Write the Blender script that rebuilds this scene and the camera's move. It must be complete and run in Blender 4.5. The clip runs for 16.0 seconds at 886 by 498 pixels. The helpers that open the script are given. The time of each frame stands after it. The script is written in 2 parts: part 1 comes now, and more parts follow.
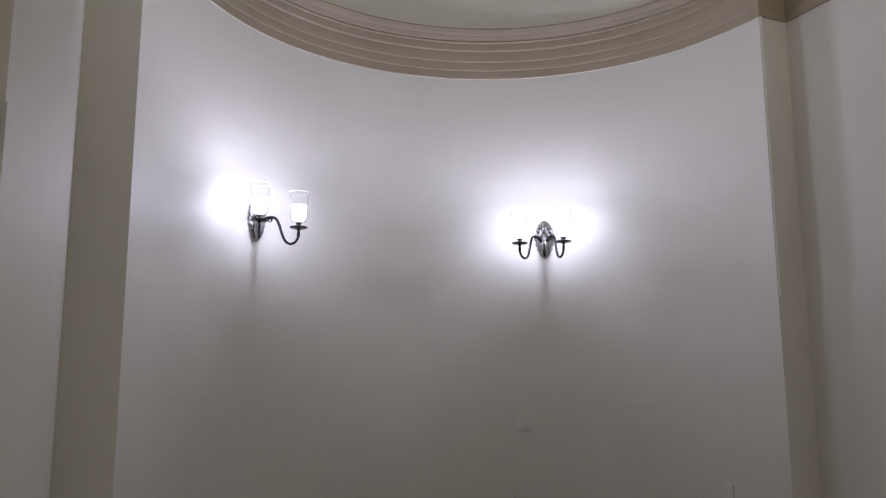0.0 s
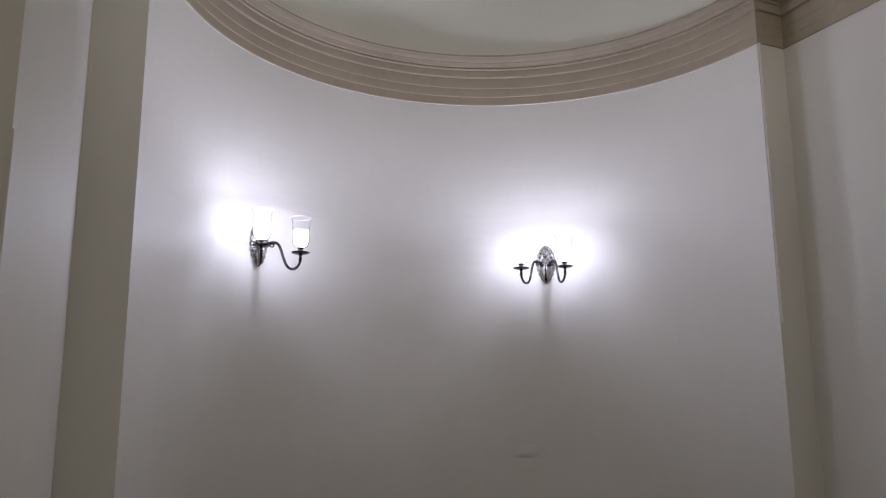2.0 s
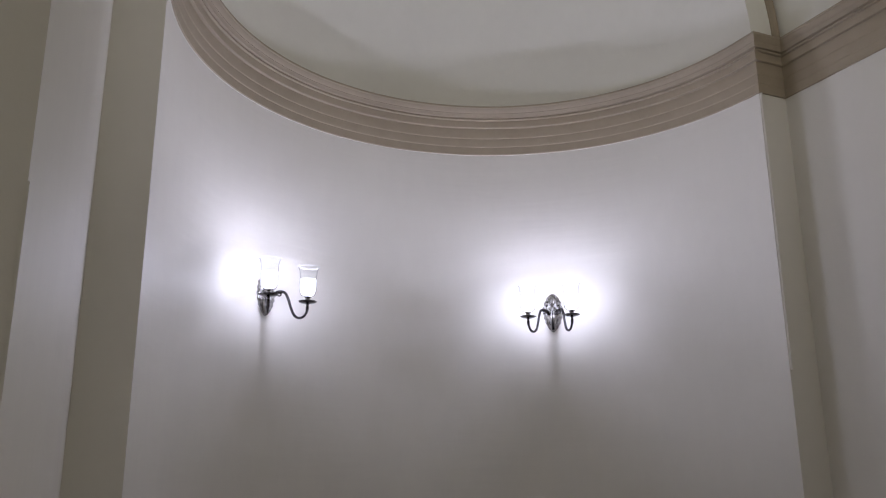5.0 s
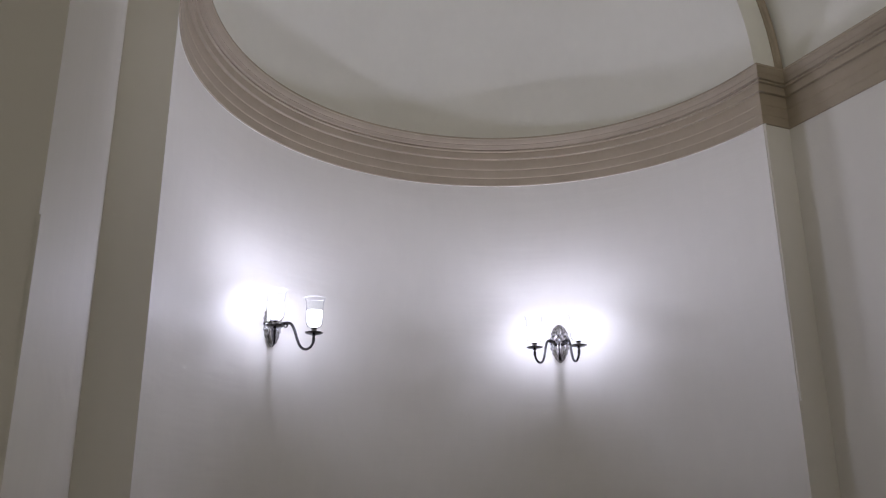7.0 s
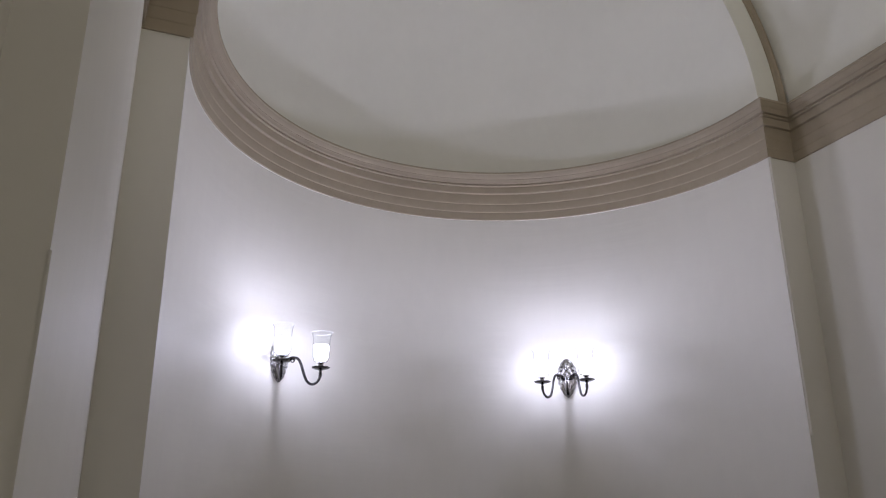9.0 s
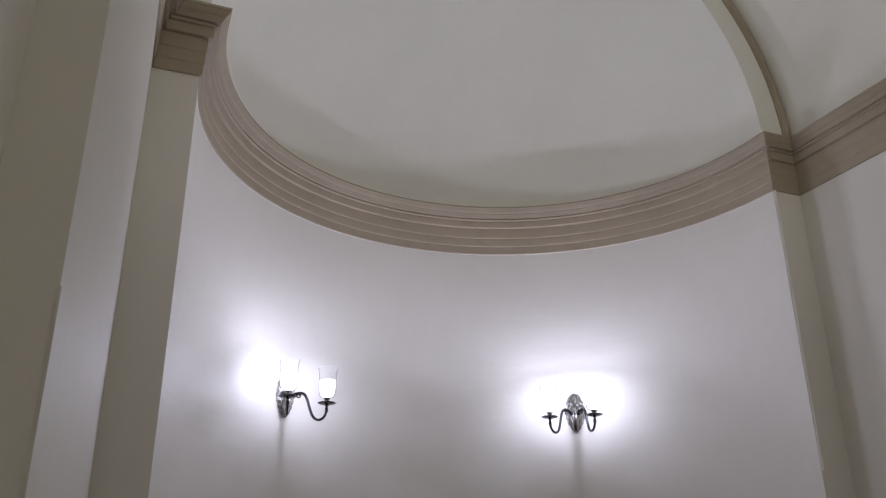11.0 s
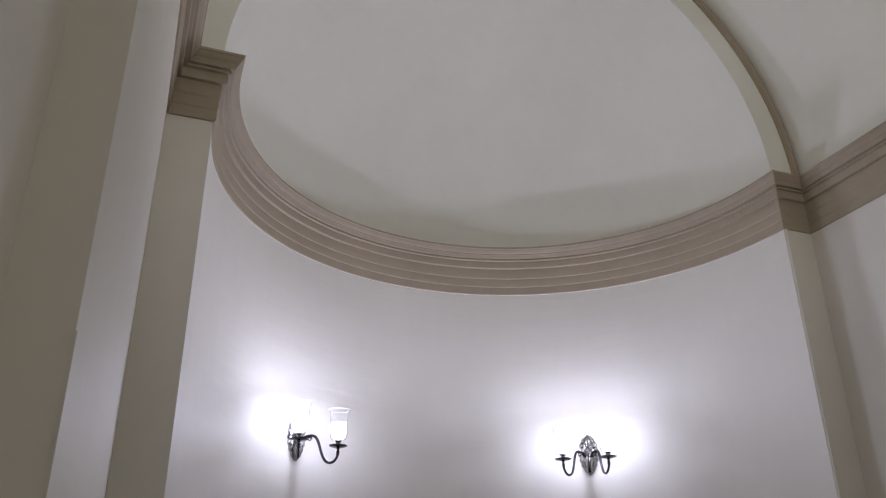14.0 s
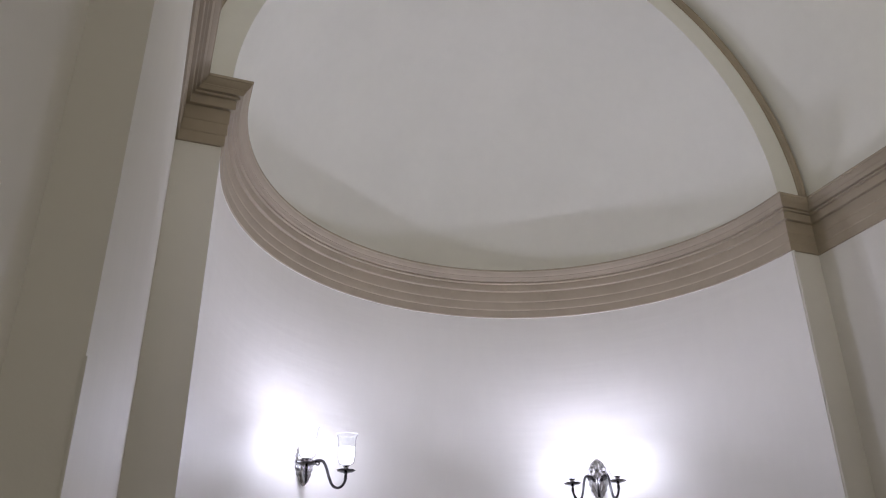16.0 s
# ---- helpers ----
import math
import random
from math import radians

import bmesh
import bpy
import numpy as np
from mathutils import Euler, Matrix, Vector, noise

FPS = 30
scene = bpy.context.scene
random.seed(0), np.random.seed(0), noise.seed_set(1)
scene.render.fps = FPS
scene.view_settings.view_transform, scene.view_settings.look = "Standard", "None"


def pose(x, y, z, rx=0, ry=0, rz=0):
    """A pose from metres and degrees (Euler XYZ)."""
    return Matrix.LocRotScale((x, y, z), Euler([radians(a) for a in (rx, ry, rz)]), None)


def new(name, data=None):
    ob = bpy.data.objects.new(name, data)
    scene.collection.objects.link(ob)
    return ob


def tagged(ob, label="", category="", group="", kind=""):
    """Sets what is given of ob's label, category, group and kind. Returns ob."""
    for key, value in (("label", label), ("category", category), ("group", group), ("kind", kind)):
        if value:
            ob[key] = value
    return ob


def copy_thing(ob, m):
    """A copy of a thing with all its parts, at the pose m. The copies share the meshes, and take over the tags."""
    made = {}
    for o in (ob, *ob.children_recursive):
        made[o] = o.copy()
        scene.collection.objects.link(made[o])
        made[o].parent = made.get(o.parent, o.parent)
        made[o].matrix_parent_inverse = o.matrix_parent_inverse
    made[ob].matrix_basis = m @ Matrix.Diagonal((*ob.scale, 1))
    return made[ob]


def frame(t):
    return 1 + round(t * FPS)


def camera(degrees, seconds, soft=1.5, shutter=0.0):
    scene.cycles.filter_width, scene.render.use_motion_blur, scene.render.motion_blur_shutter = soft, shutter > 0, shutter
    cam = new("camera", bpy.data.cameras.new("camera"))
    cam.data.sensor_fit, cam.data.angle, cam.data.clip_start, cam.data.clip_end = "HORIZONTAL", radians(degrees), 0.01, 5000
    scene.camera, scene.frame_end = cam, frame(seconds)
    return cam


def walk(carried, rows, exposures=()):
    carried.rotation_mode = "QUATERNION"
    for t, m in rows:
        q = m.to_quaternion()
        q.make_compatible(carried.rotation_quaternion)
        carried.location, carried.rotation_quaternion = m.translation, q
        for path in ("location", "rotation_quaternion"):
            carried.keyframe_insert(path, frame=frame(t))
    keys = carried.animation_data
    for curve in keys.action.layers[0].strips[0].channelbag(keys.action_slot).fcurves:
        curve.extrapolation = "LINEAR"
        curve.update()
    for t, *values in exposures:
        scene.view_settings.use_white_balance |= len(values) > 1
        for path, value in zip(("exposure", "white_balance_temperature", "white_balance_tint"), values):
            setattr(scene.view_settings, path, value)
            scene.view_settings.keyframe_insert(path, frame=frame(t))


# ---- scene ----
cam = camera(57.38, 16.0, soft=1.15)
PATH = [
    (0.0, pose(-1.8536, -3.3425, 1.6109, 99.290, 0.190, -24.143)),
    (0.5, pose(-1.8537, -3.3450, 1.6102, 99.626, 0.199, -24.095)),
    (1.0, pose(-1.8539, -3.3475, 1.6096, 100.054, 0.208, -24.072)),
    (1.5, pose(-1.8540, -3.3500, 1.6089, 100.517, 0.217, -24.047)),
    (2.0, pose(-1.8542, -3.3525, 1.6082, 101.071, 0.226, -23.992)),
    (2.5, pose(-1.8543, -3.3550, 1.6075, 101.664, 0.235, -23.960)),
    (3.0, pose(-1.8545, -3.3575, 1.6068, 102.283, 0.244, -23.891)),
    (3.5, pose(-1.8546, -3.3600, 1.6061, 102.993, 0.253, -23.781)),
    (4.0, pose(-1.8548, -3.3625, 1.6055, 103.548, 0.262, -23.682)),
    (6.5, pose(-1.8556, -3.3750, 1.6020, 106.090, 0.307, -23.039)),
    (7.0, pose(-1.8557, -3.3775, 1.6014, 106.707, 0.316, -22.937)),
    (7.5, pose(-1.8559, -3.3800, 1.6007, 107.361, 0.325, -22.839)),
    (8.0, pose(-1.8560, -3.3825, 1.6000, 107.908, 0.334, -22.749)),
    (8.5, pose(-1.8562, -3.3850, 1.5993, 108.483, 0.343, -22.512)),
    (9.0, pose(-1.8563, -3.3875, 1.5986, 109.130, 0.352, -22.389)),
    (11.5, pose(-1.8571, -3.4000, 1.5952, 112.098, 0.397, -21.747)),
    (12.0, pose(-1.8573, -3.4025, 1.5945, 112.607, 0.406, -21.628)),
    (12.5, pose(-1.8574, -3.4050, 1.5939, 113.095, 0.415, -21.463)),
    (13.0, pose(-1.8576, -3.4075, 1.5932, 113.592, 0.424, -21.288)),
    (13.5, pose(-1.8577, -3.4100, 1.5925, 113.998, 0.433, -21.076)),
    (14.0, pose(-1.8579, -3.4125, 1.5918, 114.437, 0.442, -20.965)),
    (14.5, pose(-1.8580, -3.4150, 1.5911, 114.764, 0.451, -20.855)),
    (15.0, pose(-1.8582, -3.4175, 1.5904, 115.221, 0.460, -20.697)),
    (15.5, pose(-1.8583, -3.4200, 1.5898, 115.677, 0.469, -20.502)),
    (16.0, pose(-1.8585, -3.4225, 1.5891, 116.077, 0.478, -20.349)),
]
walk(cam, PATH, [(0.0, 0.06), (9.0, 0.05), (12.0, 0.07), (14.0, 0.13), (16.0, 0.31)])

# ---------------------------------------------------------------- light
world = bpy.data.worlds.new("world")
scene.world = world
world.use_nodes = True
world.node_tree.nodes["Background"].inputs[0].default_value = (0.62, 0.66, 0.72, 1)
world.node_tree.nodes["Background"].inputs[1].default_value = 0.05
LAMP_COLOUR = (0.75, 0.765, 1.0)
LAMP_GLOW = 3.0      # frosted glass cups round the lamps, seen from the room
LAMP_WATTS = 0.90     # each of the four lamps in them, through the frosted glass
SIDE_GLOW = 300.0     # hidden glowing rod added in each cup, square to the wall, evens its glow
ROOM_FILL_WATTS = 5.0   # fill discs added in the cups, aimed up and roomward for dome and walls
# unseen fill lamp added behind the camera, throwing light up to the vault
up = bpy.data.lights.new("fill_uplight", "AREA")
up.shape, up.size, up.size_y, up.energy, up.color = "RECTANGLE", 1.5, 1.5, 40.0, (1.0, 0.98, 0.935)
hall = new("fill_uplight", up)
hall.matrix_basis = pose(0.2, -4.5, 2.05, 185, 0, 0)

# ---------------------------------------------------------------- plan, in metres
R = 1.70            # niche radius
OW = 1.912          # side walls of the bay
OW2 = 1.972         # side walls of the hall
DEPTH = 2.708       # depth of the bay
BACK = -6.0         # back wall of the hall
ZB, ZT = 3.738, 4.074   # cornice, underside and top
ZS = 4.066            # springing of dome and vault
ARCH = 1.860         # outer radius of the arch band
EXP = 0.2           # wall thickness


# ---------------------------------------------------------------- materials
def material(name):
    m = bpy.data.materials.new(name)
    m.use_nodes = True
    return m, m.node_tree.nodes, m.node_tree.links, m.node_tree.nodes["Principled BSDF"]


def paint(name, colour, rough=0.55, vary=0.06, bump=0.05, grain=260.0, streak=False, ripple=0.0):
    """Rolled or brushed wall paint: cloudy tone, fine stipple, soft unevenness of the plaster."""
    m, n, l, b = material(name)
    tc = n.new("ShaderNodeTexCoord")
    big = n.new("ShaderNodeTexNoise")
    big.inputs["Scale"].default_value, big.inputs["Detail"].default_value = 1.7, 5
    mp = n.new("ShaderNodeMapping")
    mp.inputs["Scale"].default_value = (1, 1, 0.45) if streak else (1, 1, 1)
    l.new(tc.outputs["Object"], mp.inputs[0])
    l.new(mp.outputs[0], big.inputs["Vector"])
    mid = n.new("ShaderNodeTexNoise")
    mid.inputs["Scale"].default_value, mid.inputs["Detail"].default_value = 14.0, 6
    l.new(mp.outputs[0], mid.inputs["Vector"])
    add = n.new("ShaderNodeMath")
    add.operation = "MULTIPLY_ADD"
    add.inputs[1].default_value = 0.4
    l.new(mid.outputs[0], add.inputs[0])
    l.new(big.outputs[0], add.inputs[2])
    ramp = n.new("ShaderNodeValToRGB")
    ramp.color_ramp.elements[0].position, ramp.color_ramp.elements[1].position = 0.45, 0.95
    ramp.color_ramp.elements[0].color = (*[c * (1 - vary) for c in colour], 1)
    ramp.color_ramp.elements[1].color = (*[min(0.95, c * (1 + vary * 0.6)) for c in colour], 1)
    l.new(add.outputs[0], ramp.inputs[0])
    l.new(ramp.outputs[0], b.inputs["Base Color"])
    b.inputs["Roughness"].default_value = rough
    fine = n.new("ShaderNodeTexNoise")
    fine.inputs["Scale"].default_value, fine.inputs["Detail"].default_value = grain, 3
    l.new(tc.outputs["Object"], fine.inputs["Vector"])
    wave = n.new("ShaderNodeTexNoise")
    wave.inputs["Scale"].default_value, wave.inputs["Detail"].default_value = 5.0, 2
    l.new(tc.outputs["Object"], wave.inputs["Vector"])
    b1 = n.new("ShaderNodeBump")
    b1.inputs["Strength"].default_value, b1.inputs["Distance"].default_value = bump, 0.002
    l.new(fine.outputs[0], b1.inputs["Height"])
    b2 = n.new("ShaderNodeBump")
    b2.inputs["Strength"].default_value, b2.inputs["Distance"].default_value = 0.25, 0.006
    l.new(wave.outputs[0], b2.inputs["Height"])
    l.new(b1.outputs[0], b2.inputs["Normal"])
    last = b2
    if ripple:
        # long level waves left by the plasterer's float
        lie = n.new("ShaderNodeMapping")
        lie.inputs["Scale"].default_value = (0.9, 0.9, 8.0)
        l.new(tc.outputs["Object"], lie.inputs[0])
        swell = n.new("ShaderNodeTexNoise")
        swell.inputs["Scale"].default_value, swell.inputs["Detail"].default_value = 1.6, 2
        l.new(lie.outputs[0], swell.inputs["Vector"])
        last = n.new("ShaderNodeBump")
        last.inputs["Strength"].default_value, last.inputs["Distance"].default_value = ripple, 0.012
        l.new(swell.outputs[0], last.inputs["Height"])
        l.new(b2.outputs[0], last.inputs["Normal"])
    l.new(last.outputs[0], b.inputs["Normal"])
    return m


WALL = paint("wall_paint", (0.75, 0.722, 0.665), 0.6, 0.035, streak=True, ripple=0.2)
DOME = paint("dome_paint", (0.815, 0.80, 0.73), 0.8, 0.035)
TAUPE = paint("taupe_paint", (0.385, 0.322, 0.240), 0.75, 0.1, 0.2, 180.0)
PLASTIC = paint("painted_plastic", (0.77, 0.745, 0.695), 0.35, 0.02, 0.03)


def metal(name, colour, rough):
    m, n, l, b = material(name)
    tc = n.new("ShaderNodeTexCoord")
    no = n.new("ShaderNodeTexNoise")
    no.inputs["Scale"].default_value, no.inputs["Detail"].default_value = 60.0, 6
    l.new(tc.outputs["Object"], no.inputs["Vector"])
    ramp = n.new("ShaderNodeValToRGB")
    ramp.color_ramp.elements[0].position, ramp.color_ramp.elements[1].position = 0.35, 0.7
    ramp.color_ramp.elements[0].color = (*[c * 0.55 for c in colour], 1)
    ramp.color_ramp.elements[1].color = (*colour, 1)
    l.new(no.outputs[0], ramp.inputs[0])
    l.new(ramp.outputs[0], b.inputs["Base Color"])
    b.inputs["Metallic"].default_value = 1.0
    mr = n.new("ShaderNodeMapRange")
    mr.inputs["To Min"].default_value, mr.inputs["To Max"].default_value = rough - 0.08, rough + 0.14
    l.new(no.outputs[0], mr.inputs["Value"])
    l.new(mr.outputs[0], b.inputs["Roughness"])
    bp = n.new("ShaderNodeBump")
    bp.inputs["Strength"].default_value, bp.inputs["Distance"].default_value = 0.3, 0.001
    l.new(no.outputs[0], bp.inputs["Height"])
    l.new(bp.outputs[0], b.inputs["Normal"])
    return m


SILVER = metal("aged_silver", (0.11, 0.105, 0.11), 0.16)
# lighter and darker copies of the silver; colour carries the plate's highlights and contrast
BRIGHT = metal("bright_silver", (0.46, 0.45, 0.445), 0.20)
DARK_SILVER = metal("dark_silver", (0.085, 0.08, 0.08), 0.22)


def clear_glass():
    m, n, l, b = material("clear_glass")
    b.inputs["Base Color"].default_value = (0.97, 0.98, 0.98, 1)
    b.inputs["Roughness"].default_value = 0.02
    b.inputs["IOR"].default_value = 1.22
    b.inputs["Transmission Weight"].default_value = 1.0
    return m


GLASS = clear_glass()
# opaque near-white paint stands in for light caught on the glass rim
RIM_GLINT = paint("rim_glint", (0.72, 0.74, 0.76), 0.1, 0.02, 0.02)


def lamp_glow(name, power):
    m, n, l, b = material(name)
    b.inputs["Base Color"].default_value = (0.8, 0.8, 0.8, 1)
    b.inputs["Emission Color"].default_value = (*LAMP_COLOUR, 1)
    b.inputs["Emission Strength"].default_value = power
    return m


GLOW = lamp_glow("lit_frosted_glass", LAMP_GLOW)


ROD = lamp_glow("side_glow", SIDE_GLOW)


def wood(name, dark, light):
    m, n, l, b = material(name)
    tc = n.new("ShaderNodeTexCoord")
    mp = n.new("ShaderNodeMapping")
    mp.inputs["Scale"].default_value = (1.5, 14, 14)
    l.new(tc.outputs["Object"], mp.inputs[0])
    no = n.new("ShaderNodeTexNoise")
    no.inputs["Scale"].default_value, no.inputs["Detail"].default_value = 3.0, 8
    l.new(mp.outputs[0], no.inputs["Vector"])
    ramp = n.new("ShaderNodeValToRGB")
    ramp.color_ramp.elements[0].position, ramp.color_ramp.elements[1].position = 0.35, 0.7
    ramp.color_ramp.elements[0].color, ramp.color_ramp.elements[1].color = (*dark, 1), (*light, 1)
    l.new(no.outputs[0], ramp.inputs[0])
    l.new(ramp.outputs[0], b.inputs["Base Color"])
    b.inputs["Roughness"].default_value = 0.35
    return m


WALNUT = wood("dark_walnut", (0.028, 0.016, 0.010), (0.075, 0.042, 0.026))
OAK = wood("oak_floor", (0.05, 0.031, 0.019), (0.10, 0.062, 0.037))


# ---------------------------------------------------------------- mesh helpers
def finish(name, bm, mat, smooth=False, parent=None, label=""):
    bmesh.ops.recalc_face_normals(bm, faces=bm.faces)
    me = bpy.data.meshes.new(name)
    bm.to_mesh(me)
    bm.free()
    me.materials.append(mat)
    if smooth:
        me.polygons.foreach_set("use_smooth", [True] * len(me.polygons))
        me.set_sharp_from_angle(angle=radians(smooth if smooth > 1 else 40))
    ob = new(name, me)
    if parent:
        ob.parent = parent
    if label:
        ob["label"] = label
    return ob


def part(name, bm, mat, parent, label="", smooth=40):
    return finish(name, bm, mat, smooth, parent, label)


def structure(name, bm, mat, label, category, smooth=False):
    return tagged(finish(name, bm, mat, smooth), label, category, kind="structure")


def box(x0, x1, y0, y1, z0, z1, bevel=0.0):
    bm = bmesh.new()
    bmesh.ops.create_cube(bm, size=1)
    for v in bm.verts:
        v.co = ((x0 + x1) / 2 + v.co.x * (x1 - x0), (y0 + y1) / 2 + v.co.y * (y1 - y0), (z0 + z1) / 2 + v.co.z * (z1 - z0))
    if bevel:
        bmesh.ops.bevel(bm, geom=bm.edges, offset=bevel, segments=2, affect="EDGES")
    return bm


def grid(rows, close_u=False, close_v=False):
    """A sheet of quads through rows of points."""
    bm = bmesh.new()
    vs = [[bm.verts.new(p) for p in r] for r in rows]
    nu, nv = len(vs), len(vs[0])
    for i in range(nu if close_u else nu - 1):
        for j in range(nv if close_v else nv - 1):
            bm.faces.new((vs[i][j], vs[(i + 1) % nu][j], vs[(i + 1) % nu][(j + 1) % nv], vs[i][(j + 1) % nv]))
    return bm


def lathe(profile, steps=32):
    """Turns (radius, z) pairs about the z axis."""
    return grid([[(r * math.cos(a), r * math.sin(a), z) for r, z in profile]
                 for a in (2 * math.pi * k / steps for k in range(steps))], close_u=True)


def sweep(points, radius, sides=12, taper=None):
    """A round bar along a smooth curve through the points."""
    pts = [Vector(p) for p in points]
    fine = []
    for i in range(len(pts) - 1):
        p0, p1, p2, p3 = pts[max(0, i - 1)], pts[i], pts[i + 1], pts[min(len(pts) - 1, i + 2)]
        for k in range(8):
            t = k / 8
            fine.append(0.5 * (2 * p1 + (p2 - p0) * t + (2 * p0 - 5 * p1 + 4 * p2 - p3) * t * t + (3 * p1 - p0 - 3 * p2 + p3) * t ** 3))
    fine.append(pts[-1])
    side = None
    rows = []
    for i, p in enumerate(fine):
        d = (fine[min(i + 1, len(fine) - 1)] - fine[max(i - 1, 0)]).normalized()
        if side is None:
            side = d.orthogonal().normalized()
        side = (side - d * side.dot(d)).normalized()
        up = d.cross(side)
        r = radius * (taper(i / (len(fine) - 1)) if taper else 1)
        rows.append([p + (side * math.cos(a) + up * math.sin(a)) * r for a in (2 * math.pi * k / sides for k in range(sides))])
    bm = grid(rows, close_v=True)
    bm.verts.ensure_lookup_table()
    n = len(rows)
    bm.faces.new([bm.verts[k] for k in range(sides)])
    bm.faces.new([bm.verts[(n - 1) * sides + k] for k in range(sides)])
    return bm


def moved(bm, m):
    bmesh.ops.transform(bm, matrix=m, verts=bm.verts)
    return bm


def joined(*meshes):
    """Several pieces of one part as one mesh."""
    out = bmesh.new()
    for b in meshes:
        me = bpy.data.meshes.new("piece")
        b.to_mesh(me)
        b.free()
        out.from_mesh(me)
        bpy.data.meshes.remove(me)
    return out


# ---------------------------------------------------------------- the shell of the place
ARC = [(R * math.sin(a), R * math.cos(a)) for a in (radians(-90 + 180 * k / 96) for k in range(97))]
# plan of the wall faces, clockwise from the back on one side to the back on the other
PLAN = [(-OW2, BACK), (-OW2, -DEPTH), (-OW, -DEPTH), (-OW, 0.0)] + ARC + [(OW, 0.0), (OW, -DEPTH), (OW2, -DEPTH), (OW2, BACK)]


def offset_path(path, d):
    """The path moved d to its right, with mitred corners."""
    out = []
    for i, p in enumerate(path):
        p = Vector(p)
        a = (p - Vector(path[i - 1])).normalized() if i else None
        b = (Vector(path[i + 1]) - p).normalized() if i + 1 < len(path) else None
        a, b = a or b, b or a
        na, nb = Vector((a.y, -a.x)), Vector((b.y, -b.x))
        m = (na + nb).normalized()
        out.append(p + m * d / max(0.2, m.dot(na)))
    return out


def shell(path, z0, z1, thick):
    """A wall along a path of plan points, with thickness behind its face."""
    back = offset_path(path, -thick)
    front = [Vector(p) for p in path]
    return grid([[(*f, z0), (*f, z1), (*b, z1), (*b, z0)] for f, b in zip(front, back)], close_v=True)


structure("wall_niche", shell(ARC, 0.0, ZT - 0.004, EXP), WALL, "smooth off-white curved plaster wall of a semicircular niche", "wall", 30)
for sgn, side in ((-1, "left"), (1, "right")):
    xa, xb = sorted((sgn * R, sgn * OW))
    structure("wall_strip_" + side, box(xa, xb, 0.0, 0.16, 0.0, ZT - 0.004), WALL, "narrow off-white plaster pier face beside the niche", "wall")
    xa, xb = sorted((sgn * OW, sgn * (OW + 0.35)))
    structure("wall_bay_" + side, box(xa, xb, -DEPTH, 0.16, 0.0, ZT - 0.004), WALL, "off-white painted plaster side wall of the vaulted bay", "wall")
    xa, xb = sorted((sgn * OW2, sgn * (OW2 + 0.235)))
    structure("wall_hall_" + side, box(xa, xb, BACK, -DEPTH, 0.0, ZT - 0.004), WALL, "off-white painted plaster side wall of the hall", "wall")
structure("wall_back", box(-OW2 - 0.235, OW2 + 0.235, BACK - 0.2, BACK, 0.0, ZS + OW2 + 0.3), WALL, "plain off-white plaster end wall", "wall")
structure("floor", box(-OW2 - 0.235, OW2 + 0.235, BACK - 0.2, R + 0.3, -0.12, 0.0), OAK, "plain brown oak floor", "floor")


def half_dome(r, thick):
    rows = []
    for i in range(65):
        az = radians(-90 + 180 * i / 64)
        inner = [(r * math.cos(e) * math.sin(az), r * math.cos(e) * math.cos(az), ZS + r * math.sin(e)) for e in (radians(90 * j / 40) for j in range(41))]
        rows.append(inner)
    k = 1 + thick / r
    outer = [[(x * k, y * k, ZS + (z - ZS) * k) for x, y, z in row] for row in rows]
    return joined(grid(rows), grid(outer))


structure("ceiling_dome", half_dome(R - 0.008, 0.2), DOME, "pale cream-grey plaster half dome over the niche", "ceiling", 30)


def ring(r0, r1, y0, y1, steps=96):
    """A half ring standing upright over the springing line."""
    return grid([[(r * math.cos(a), y, ZS + r * math.sin(a)) for r, y in ((r0, y0), (r1, y0), (r1, y1), (r0, y1))]
                 for a in (math.pi * k / steps for k in range(steps + 1))], close_v=True)


structure("ceiling_arch_band", ring(R - 0.008, OW + 0.2, 0.0, 0.16), DOME, "pale plaster arch band round the half dome", "ceiling", 30)
structure("ceiling_vault_bay", ring(OW, OW + 0.35, -DEPTH, 0.0), DOME, "pale plaster barrel vault over the bay", "ceiling", 30)
structure("trim_arch_moulding", grid([[(r * math.cos(a), y, ZS + r * math.sin(a)) for r, y in
                                       ((ARCH, 0.004), (ARCH, -0.010), (ARCH + 0.006, -0.014), (ARCH + 0.010, -0.024), (ARCH + 0.018, -0.030), (ARCH + 0.036, -0.031), (ARCH + 0.036, 0.004))]
                                      for a in (math.pi * k / 96 for k in range(97))], close_v=True),
          TAUPE, "narrow taupe moulding along the outer edge of the arch", "trim", 25)
structure("ceiling_vault_hall", ring(OW2, OW2 + 0.235, BACK, -DEPTH), DOME, "pale plaster barrel vault over the hall", "ceiling", 30)

# cornice profile: how far it stands out, and its height
PROFILE = [(-0.03, 3.677), (0.009, 3.677), (0.012, 3.680), (0.012, 3.733), (0.013, 3.734), (0.0155, 3.738), (0.016, 3.740), (0.016, 3.795), (0.017, 3.796),
           (0.0195, 3.800), (0.020, 3.802), (0.020, 3.869), (0.021, 3.871), (0.037, 3.872), (0.040, 3.874), (0.041, 3.878), (0.041, 3.920), (0.043, 3.922),
           (0.055, 3.923), (0.057, 3.926), (0.057, 3.931), (0.053, 3.933), (0.053, 3.938), (0.070, 3.940), (0.074, 3.948), (0.080, 3.958), (0.082, 3.959),
           (0.082, 3.963), (0.088, 3.968), (0.096, 3.978), (0.101, 3.987), (0.103, 3.992), (0.108, 3.995), (0.108, ZT), (0.0, ZT + 0.006), (-0.03, ZT + 0.006)]
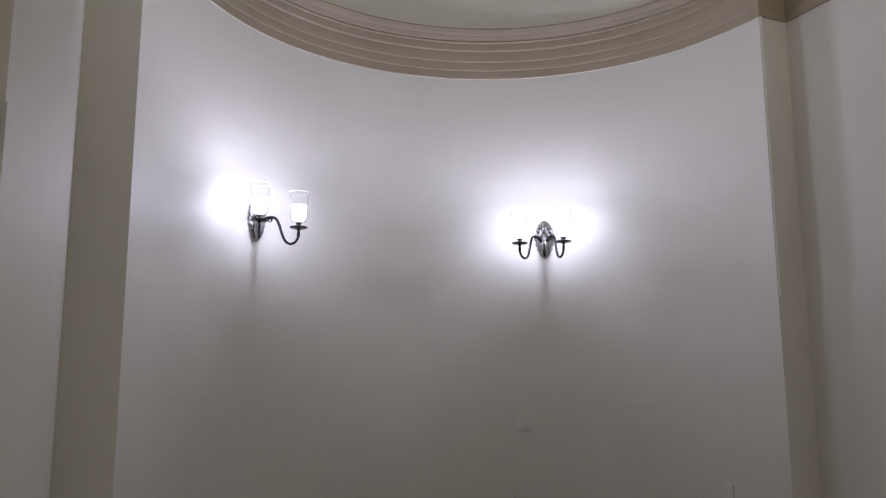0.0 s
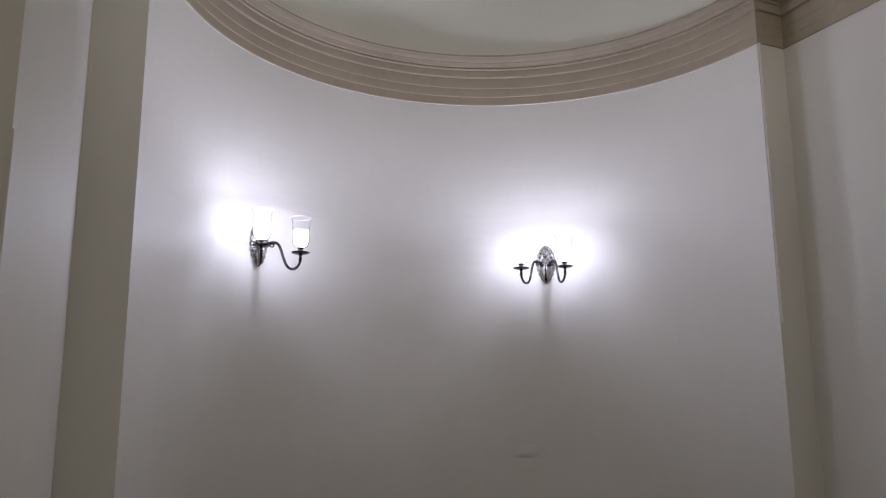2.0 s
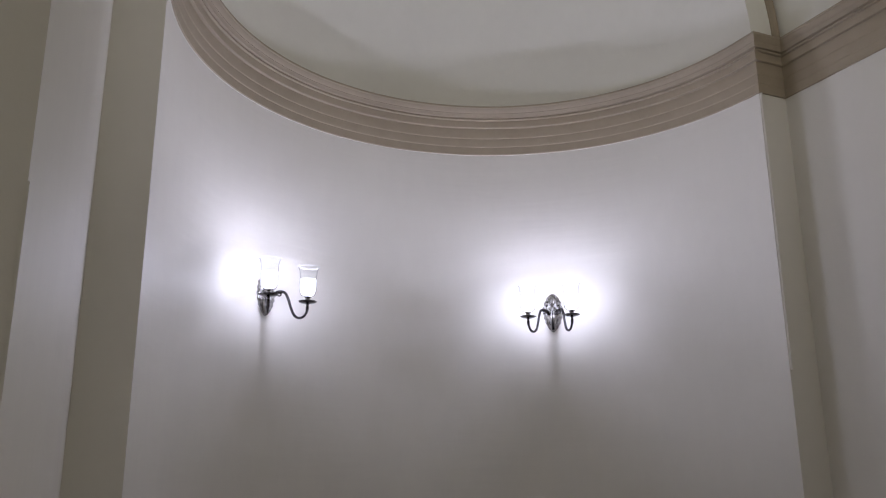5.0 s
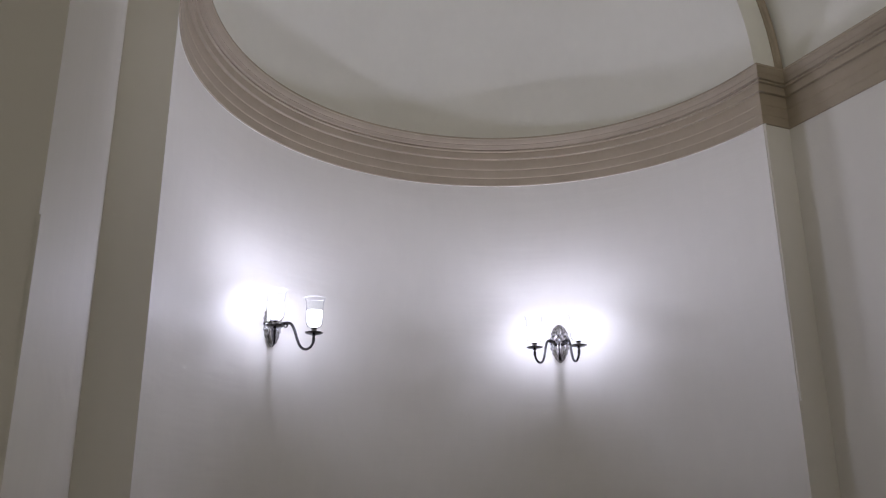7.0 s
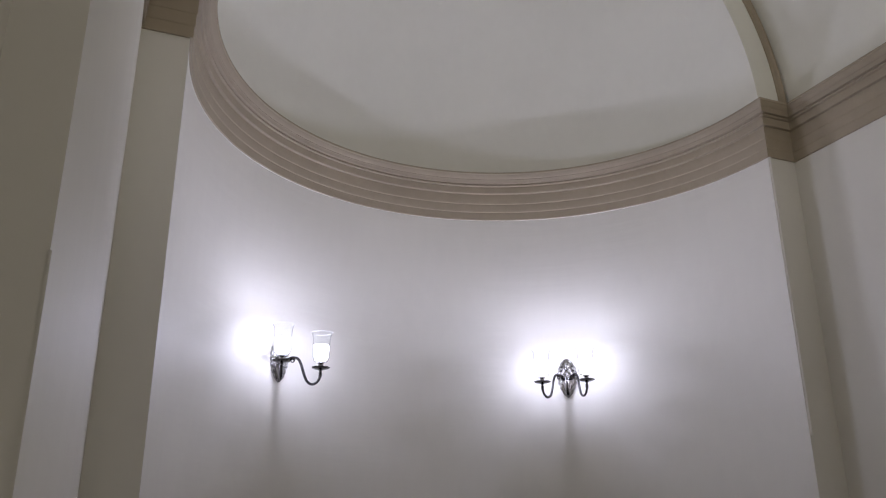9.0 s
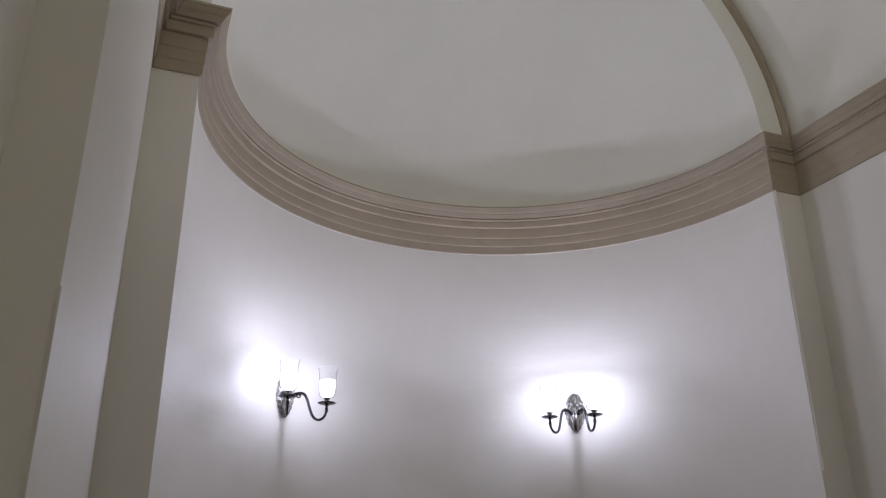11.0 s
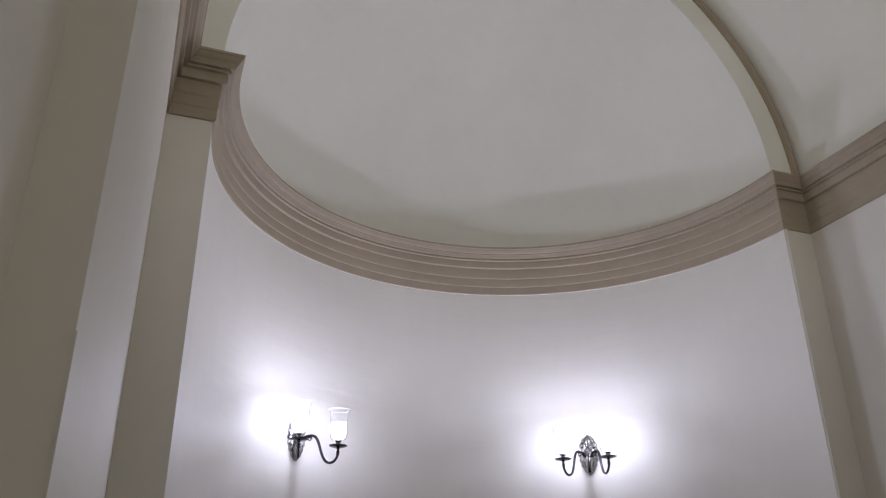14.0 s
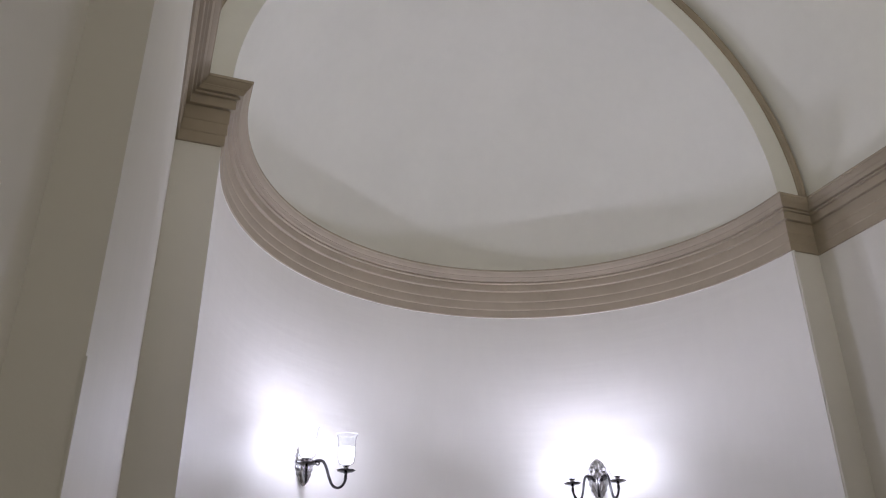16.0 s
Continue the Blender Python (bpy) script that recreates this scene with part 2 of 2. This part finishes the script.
PROFILE = [(p, ZB + (z - 3.680) * (ZT - ZB) / 0.328 if z < 4.0 else z) for p, z in PROFILE]
lines = [offset_path(PLAN, p) for p, z in PROFILE]
structure("cornice", grid([[(*lines[k][i], PROFILE[k][1]) for k in range(len(PROFILE))] for i in range(len(PLAN))], close_v=True),
          TAUPE, "taupe painted moulded cornice with stepped fasciae and a crown", "cornice", 25)


# white strip added to give the thin bright line under the cornice
bead = [offset_path(ARC, p) for p in (0.0, 0.003, 0.003, 0.0)]
structure("trim_bright_line", grid([[(*bead[k][i], ZB + dz) for k, dz in enumerate((-0.005, -0.003, 0.001, 0.001))] for i in range(2, len(ARC) - 2)], close_v=True),
          PLASTIC, "thin white strip added for the bright line under the niche cornice", "trim", 30)

# corner beads, where the plaster edge stands a little proud
structure("trim_corner_bead", box(R + 0.005, R + 0.016, -0.012, 0.002, 2.07, ZB, 0.002), WALL, "thin proud white corner bead on the plaster edge", "trim")
structure("trim_corner_bead_bay", box(-OW - 0.001, -OW + 0.0015, -DEPTH - 0.0015, -DEPTH + 0.001, 0.0, 1.81, 0.0004), WALL, "thin proud white corner bead on the plaster edge", "trim")


# ---------------------------------------------------------------- wall sconces
def backplate():
    """A cast leaf-shaped plate: scalloped oval outline, raised ribs and a heart-shaped leaf. Faces -y, centred on z."""
    h, w = 0.134, 0.066
    nu, nv = 48, 56
    rows = []
    for i in range(nv + 1):
        v = -1 + 2 * i / nv
        half = w * (max(0.0, 1 - v ** 2.3) ** 0.62 if v > 0 else max(0.0, 1 - abs(v) ** 1.7) ** 0.72) + 0.0008
        half *= 1 + 0.055 * math.cos(v * 24)
        row = []
        for j in range(nu + 1):
            u = -1 + 2 * j / nu
            edge = max(0.0, 1 - abs(u) ** 4) ** 0.5 * max(0.0, 1 - abs(v) ** 6) ** 0.5
            d = 0.006 + 0.016 * edge * (1 - 0.5 * u * u)
            d += 0.0045 * edge * math.cos(u * 11 + 5 * v * (1 if u > 0 else -1)) * (0.4 + 0.6 * abs(u))
            leaf = max(0.0, 1 - (u / 0.55) ** 2 - ((v + 0.25) / 0.6) ** 2)
            d += 0.018 * leaf ** 0.6 - 0.009 * math.exp(-(u / 0.07) ** 2) * leaf
            fan = max(0.0, 1 - (u / 0.7) ** 2 - ((v - 0.55) / 0.42) ** 2)
            d += 0.007 * fan * (0.5 + 0.5 * math.cos(9 * math.atan2(u, v - 0.05)))
            if abs(u) > 0.99 or i in (0, nv):
                d = 0.0
            row.append((u * half, -d, v * h))
        rows.append(row)
    return grid(rows)


def leaf():
    """The dark heart-shaped leaf on the lower half of the plate, with a middle vein and side ribs."""
    rows = []
    for i in range(33):
        v = i / 32
        half = 0.041 * v ** 0.8 * max(0.0, 1 - v ** 6) ** 0.5 + 0.0006
        row = []
        for j in range(29):
            u = -1 + 2 * j / 28
            d = 0.019 + 0.017 * max(0.0, 1 - u * u) ** 0.5 * math.sin(math.pi * min(1, 0.12 + 0.86 * v)) ** 0.5
            d -= 0.007 * math.exp(-(u / 0.10) ** 2)
            d += 0.003 * math.cos(8 * abs(u) - 9 * v)
            row.append((u * half, -d, -0.119 + 0.124 * v))
        rows.append(row)
    return grid(rows)


def beading():
    """Small bosses round the upper edge of the plate."""
    balls = []
    for k in range(9):
        a = radians(20 + 140 * k / 8)
        b = bmesh.new()
        bmesh.ops.create_icosphere(b, subdivisions=2, radius=0.0062)
        balls.append(moved(b, Matrix.Translation((0.047 * math.cos(a), -0.016, 0.018 + 0.098 * math.sin(a)))))
    return joined(*balls)


SHADE_IN = [(0.024, 0.002), (0.037, 0.006), (0.0445, 0.019), (0.048, 0.042), (0.049, 0.078), (0.0485, 0.114), (0.0495, 0.146), (0.0535, 0.166), (0.0590, 0.177)]


def shade():
    inner = SHADE_IN
    outer = [(r + 0.0022, z) for r, z in inner[::-1]]
    rim = [(0.0620, 0.180), (0.0635, 0.1785)]
    return lathe(inner + rim + outer[1:] + [(0.024, -0.0005)], 40)


def lamp():
    """The lit frosted lower part inside the shade."""
    prof = [(0.001, 0.006), (0.030, 0.009), (0.039, 0.020), (0.0440, 0.040), (0.0452, 0.058), (0.0458, 0.075), (0.0460, 0.102)]
    return lathe(prof, 32)


def drip_pan():
    prof = [(0.001, -0.014), (0.010, -0.013), (0.013, -0.008), (0.030, -0.005), (0.046, 0.000), (0.0525, 0.005), (0.0515, 0.008), (0.042, 0.005), (0.026, 0.003), (0.014, 0.004), (0.001, 0.004)]
    b = lathe(prof, 36)
    for v in b.verts:
        r = math.hypot(v.co.x, v.co.y)
        if r > 0.03:
            a = math.atan2(v.co.y, v.co.x)
            k = 1 + 0.05 * math.cos(9 * a) * (r - 0.03) / 0.015
            v.co.x, v.co.y = v.co.x * k, v.co.y * k
    return b


def candle_cup():
    return lathe([(0.001, 0.002), (0.018, 0.003), (0.019, 0.007), (0.014, 0.011), (0.0145, 0.024), (0.019, 0.030), (0.018, 0.035), (0.001, 0.035)], 28)


def scroll(sx):
    """A small volute on the plate from which an arm springs."""
    pts = []
    for k in range(22):
        a = radians(-60 + 34 * k)
        r = 0.015 - 0.0006 * k
        pts.append((sx * (0.021 + r * math.cos(a)), -0.030 - 0.0006 * k, 0.010 + r * math.sin(a)))
    return sweep(pts, 0.0042, 8)


def wall_sconce(m, label):
    root = tagged(new("wall_sconce"), label, "wall lamp", "sconces in the niche")
    part("backplate", backplate(), BRIGHT, root, "cast leaf-shaped plate", 50)
    part("leaf", leaf(), DARK_SILVER, root, "dark heart-shaped leaf", 50)
    part("beading", beading(), BRIGHT, root, "bright beaded edge", 60)
    for sx in (-1, 1):
        cx, cy, cz = sx * SPAN, -REACH, -0.058
        path = [(sx * 0.026, -0.030, -0.012), (sx * 0.038, -0.044, 0.006), (sx * 0.055, -0.066, 0.014), (sx * 0.072, -0.092, 0.004),
                (sx * 0.082, -0.112, -0.034), (sx * 0.089, -0.128, -0.084), (sx * 0.099, -0.150, -0.132), (sx * 0.116, -0.176, -0.150),
                (sx * 0.133, -0.201, -0.138), (cx, -REACH, -0.104), (cx, -REACH, -0.070)]
        arm = part("arm", joined(sweep(path, 0.0082, 12, lambda t: 1.15 - 0.25 * t), moved(lathe([(0.001, -0.012), (0.010, -0.010), (0.011, -0.004), (0.008, 0.0), (0.011, 0.006), (0.009, 0.012), (0.001, 0.013)], 20), Matrix.Translation((cx, cy, -0.094)))), SILVER, root, "S-curved silver arm")
        boss = bmesh.new()
        bmesh.ops.create_icosphere(boss, subdivisions=2, radius=0.0085)
        part("scroll", joined(scroll(sx), moved(boss, Matrix.Translation((sx * 0.021, -0.044, 0.010)))), BRIGHT, root)
        curl = [(sx * (0.052 + 0.62 * r * math.cos(a)), -0.062 - 0.78 * r * math.cos(a), -0.002 + r * math.sin(a))
                for a, r in ((radians(80 - 30 * k), 0.014 - 0.0006 * k) for k in range(16))]
        part("curl", sweep(curl, 0.0040, 8), SILVER, arm)
        part("drip_pan", moved(drip_pan(), Matrix.Translation((cx, cy, cz))), SILVER, arm)
        part("candle_cup", moved(candle_cup(), Matrix.Translation((cx, cy, cz))), BRIGHT, arm)
        gl = part("glass_shade", moved(shade(), Matrix.Translation((cx, cy, cz + GLASS_Z))), GLASS, root, "clear glass hurricane shade", 60)
        gl.visible_shadow = False
        lit = part("lamp", moved(lamp(), Matrix.Translation((cx, cy, cz + GLASS_Z))), GLOW, gl, "glowing frosted lower glass", 60)
        lit.visible_shadow = False
        # added rod emitter, hidden by the cup
        part("glow_rod", moved(grid([[(0.006 * math.cos(a), y, 0.006 * math.sin(a)) for y in (-0.025, 0.025)] for a in (math.pi * k / 5 for k in range(10))], close_u=True),
                               Matrix.Translation((cx, cy, cz + GLASS_Z + 0.07))), ROD, gl, "hidden glowing rod added to spread light along the wall")
        part("rim", moved(lathe([(0.0622 + 0.0010 * math.cos(a), 0.1790 + 0.0010 * math.sin(a)) for a in (2 * math.pi * k / 8 for k in range(9))], 40),
                          Matrix.Translation((cx, cy, cz + GLASS_Z))), RIM_GLINT, gl, "white ring painted as the glint on the glass rim")
    root.matrix_basis = m
    return root


SPAN, REACH, SCONCE_Z, GLASS_Z = 0.144, 0.214, 2.566, 0.036


def on_niche(angle, z, off=0.0):
    """The pose of a thing on the curved wall whose back is at y = 0 and whose front faces -y."""
    a = radians(angle)
    return pose((R - off) * math.sin(a), (R - off) * math.cos(a), z, 0, 0, -angle)


first = wall_sconce(on_niche(36.88, SCONCE_Z, 0.001), "aged silver two-arm wall sconce with clear glass shades, lit")
copy_thing(first, on_niche(-33.50, SCONCE_Z - 0.004, 0.008) @ pose(0, 0, 0, 0, 0, -7))
for place, watts in ((on_niche(36.88, SCONCE_Z, 0.001), LAMP_WATTS), (on_niche(-33.50, SCONCE_Z - 0.004, 0.008) @ pose(0, 0, 0, 0, 0, -7), 0.4 * LAMP_WATTS)):
    for sx in (-1, 1):
        bulb = bpy.data.lights.new("sconce_bulb", "POINT")
        bulb.energy, bulb.color, bulb.shadow_soft_size = watts, LAMP_COLOUR, 0.02
        new("sconce_bulb", bulb).matrix_basis = place @ Matrix.Translation((sx * SPAN, -REACH, -0.058 + GLASS_Z + 0.07))
        # added fill disc, no separate source in the sconce
        beam = bpy.data.lights.new("sconce_fill", "AREA")
        beam.shape, beam.size, beam.energy, beam.color = "DISK", 0.05, ROOM_FILL_WATTS, LAMP_COLOUR
        new("sconce_fill", beam).matrix_basis = place @ Matrix.Translation((sx * SPAN, -REACH, -0.058 + GLASS_Z + 0.08)) @ pose(0, 0, 0, 227)


# ---------------------------------------------------------------- small things on and at the wall
def cover_plate(w, h, angle, z, label, screws):
    root = tagged(new("cover_plate"), label, "wall plate")
    part("plate", box(-w / 2, w / 2, -0.014, 0.004, -h / 2, h / 2, 0.003), PLASTIC, root)
    for dx, dz in screws:
        part("screw", moved(joined(lathe([(0.0005, 0.0), (0.0035, 0.0), (0.003, 0.0012), (0.0005, 0.0014)], 14)), Matrix.Translation((dx, -0.014, dz)) @ pose(0, 0, 0, 90)), PLASTIC, root)
    root.matrix_basis = on_niche(angle, z)
    return root


blank = cover_plate(0.115, 0.072, 31.60, 1.329, "blank painted switch cover plate on the curved wall", [(-0.042, 0), (0.042, 0)])
part("blank_insert", box(-0.036, 0.036, -0.019, -0.0135, -0.019, 0.019, 0.002), PLASTIC, blank)
low = cover_plate(0.072, 0.115, 75.75, 0.957, "painted double socket plate low on the curved wall", [(0, 0)])
for dz in (-0.026, 0.026):
    part("socket_face", box(-0.015, 0.015, -0.016, -0.0135, dz - 0.013, dz + 0.013, 0.002), PLASTIC, low)


def console_table(m):
    root = tagged(new("console_table"), "small dark walnut half-round console table against the wall", "table")
    r, n = 0.25, 28
    rim = [(r * math.cos(a), -r * math.sin(a)) for a in (math.pi * k / n for k in range(n + 1))]
    bm = bmesh.new()
    lo = [bm.verts.new((x, y, 0.833)) for x, y in rim]
    hi = [bm.verts.new((x, y, 0.861)) for x, y in rim]
    bm.faces.new(lo), bm.faces.new(hi)
    for k in range(n + 1):
        bm.faces.new((lo[k], lo[(k + 1) % (n + 1)], hi[(k + 1) % (n + 1)], hi[k]))
    bmesh.ops.bevel(bm, geom=[e for e in bm.edges if abs(e.verts[0].co.z - e.verts[1].co.z) < 1e-6], offset=0.005, segments=2, affect="EDGES")
    part("tabletop", bm, WALNUT, root)
    part("apron", grid([[(x * 0.88, y * 0.88 - 0.008, 0.74), (x * 0.88, y * 0.88 - 0.008, 0.833), (x * 0.82, y * 0.82 - 0.008, 0.833), (x * 0.82, y * 0.82 - 0.008, 0.74)] for x, y in rim], close_v=True), WALNUT, root)
    for x, y in ((-0.19, -0.03), (0.19, -0.03), (-0.11, -0.165), (0.11, -0.165)):
        part("leg", moved(lathe([(0.001, 0.0), (0.010, 0.0), (0.013, 0.02), (0.011, 0.05), (0.018, 0.65), (0.022, 0.72), (0.022, 0.826), (0.001, 0.826)], 16), Matrix.Translation((x, y, 0))), WALNUT, root)
    root.matrix_basis = m
    return root


console_table(on_niche(37.3, 0.0, 0.045))
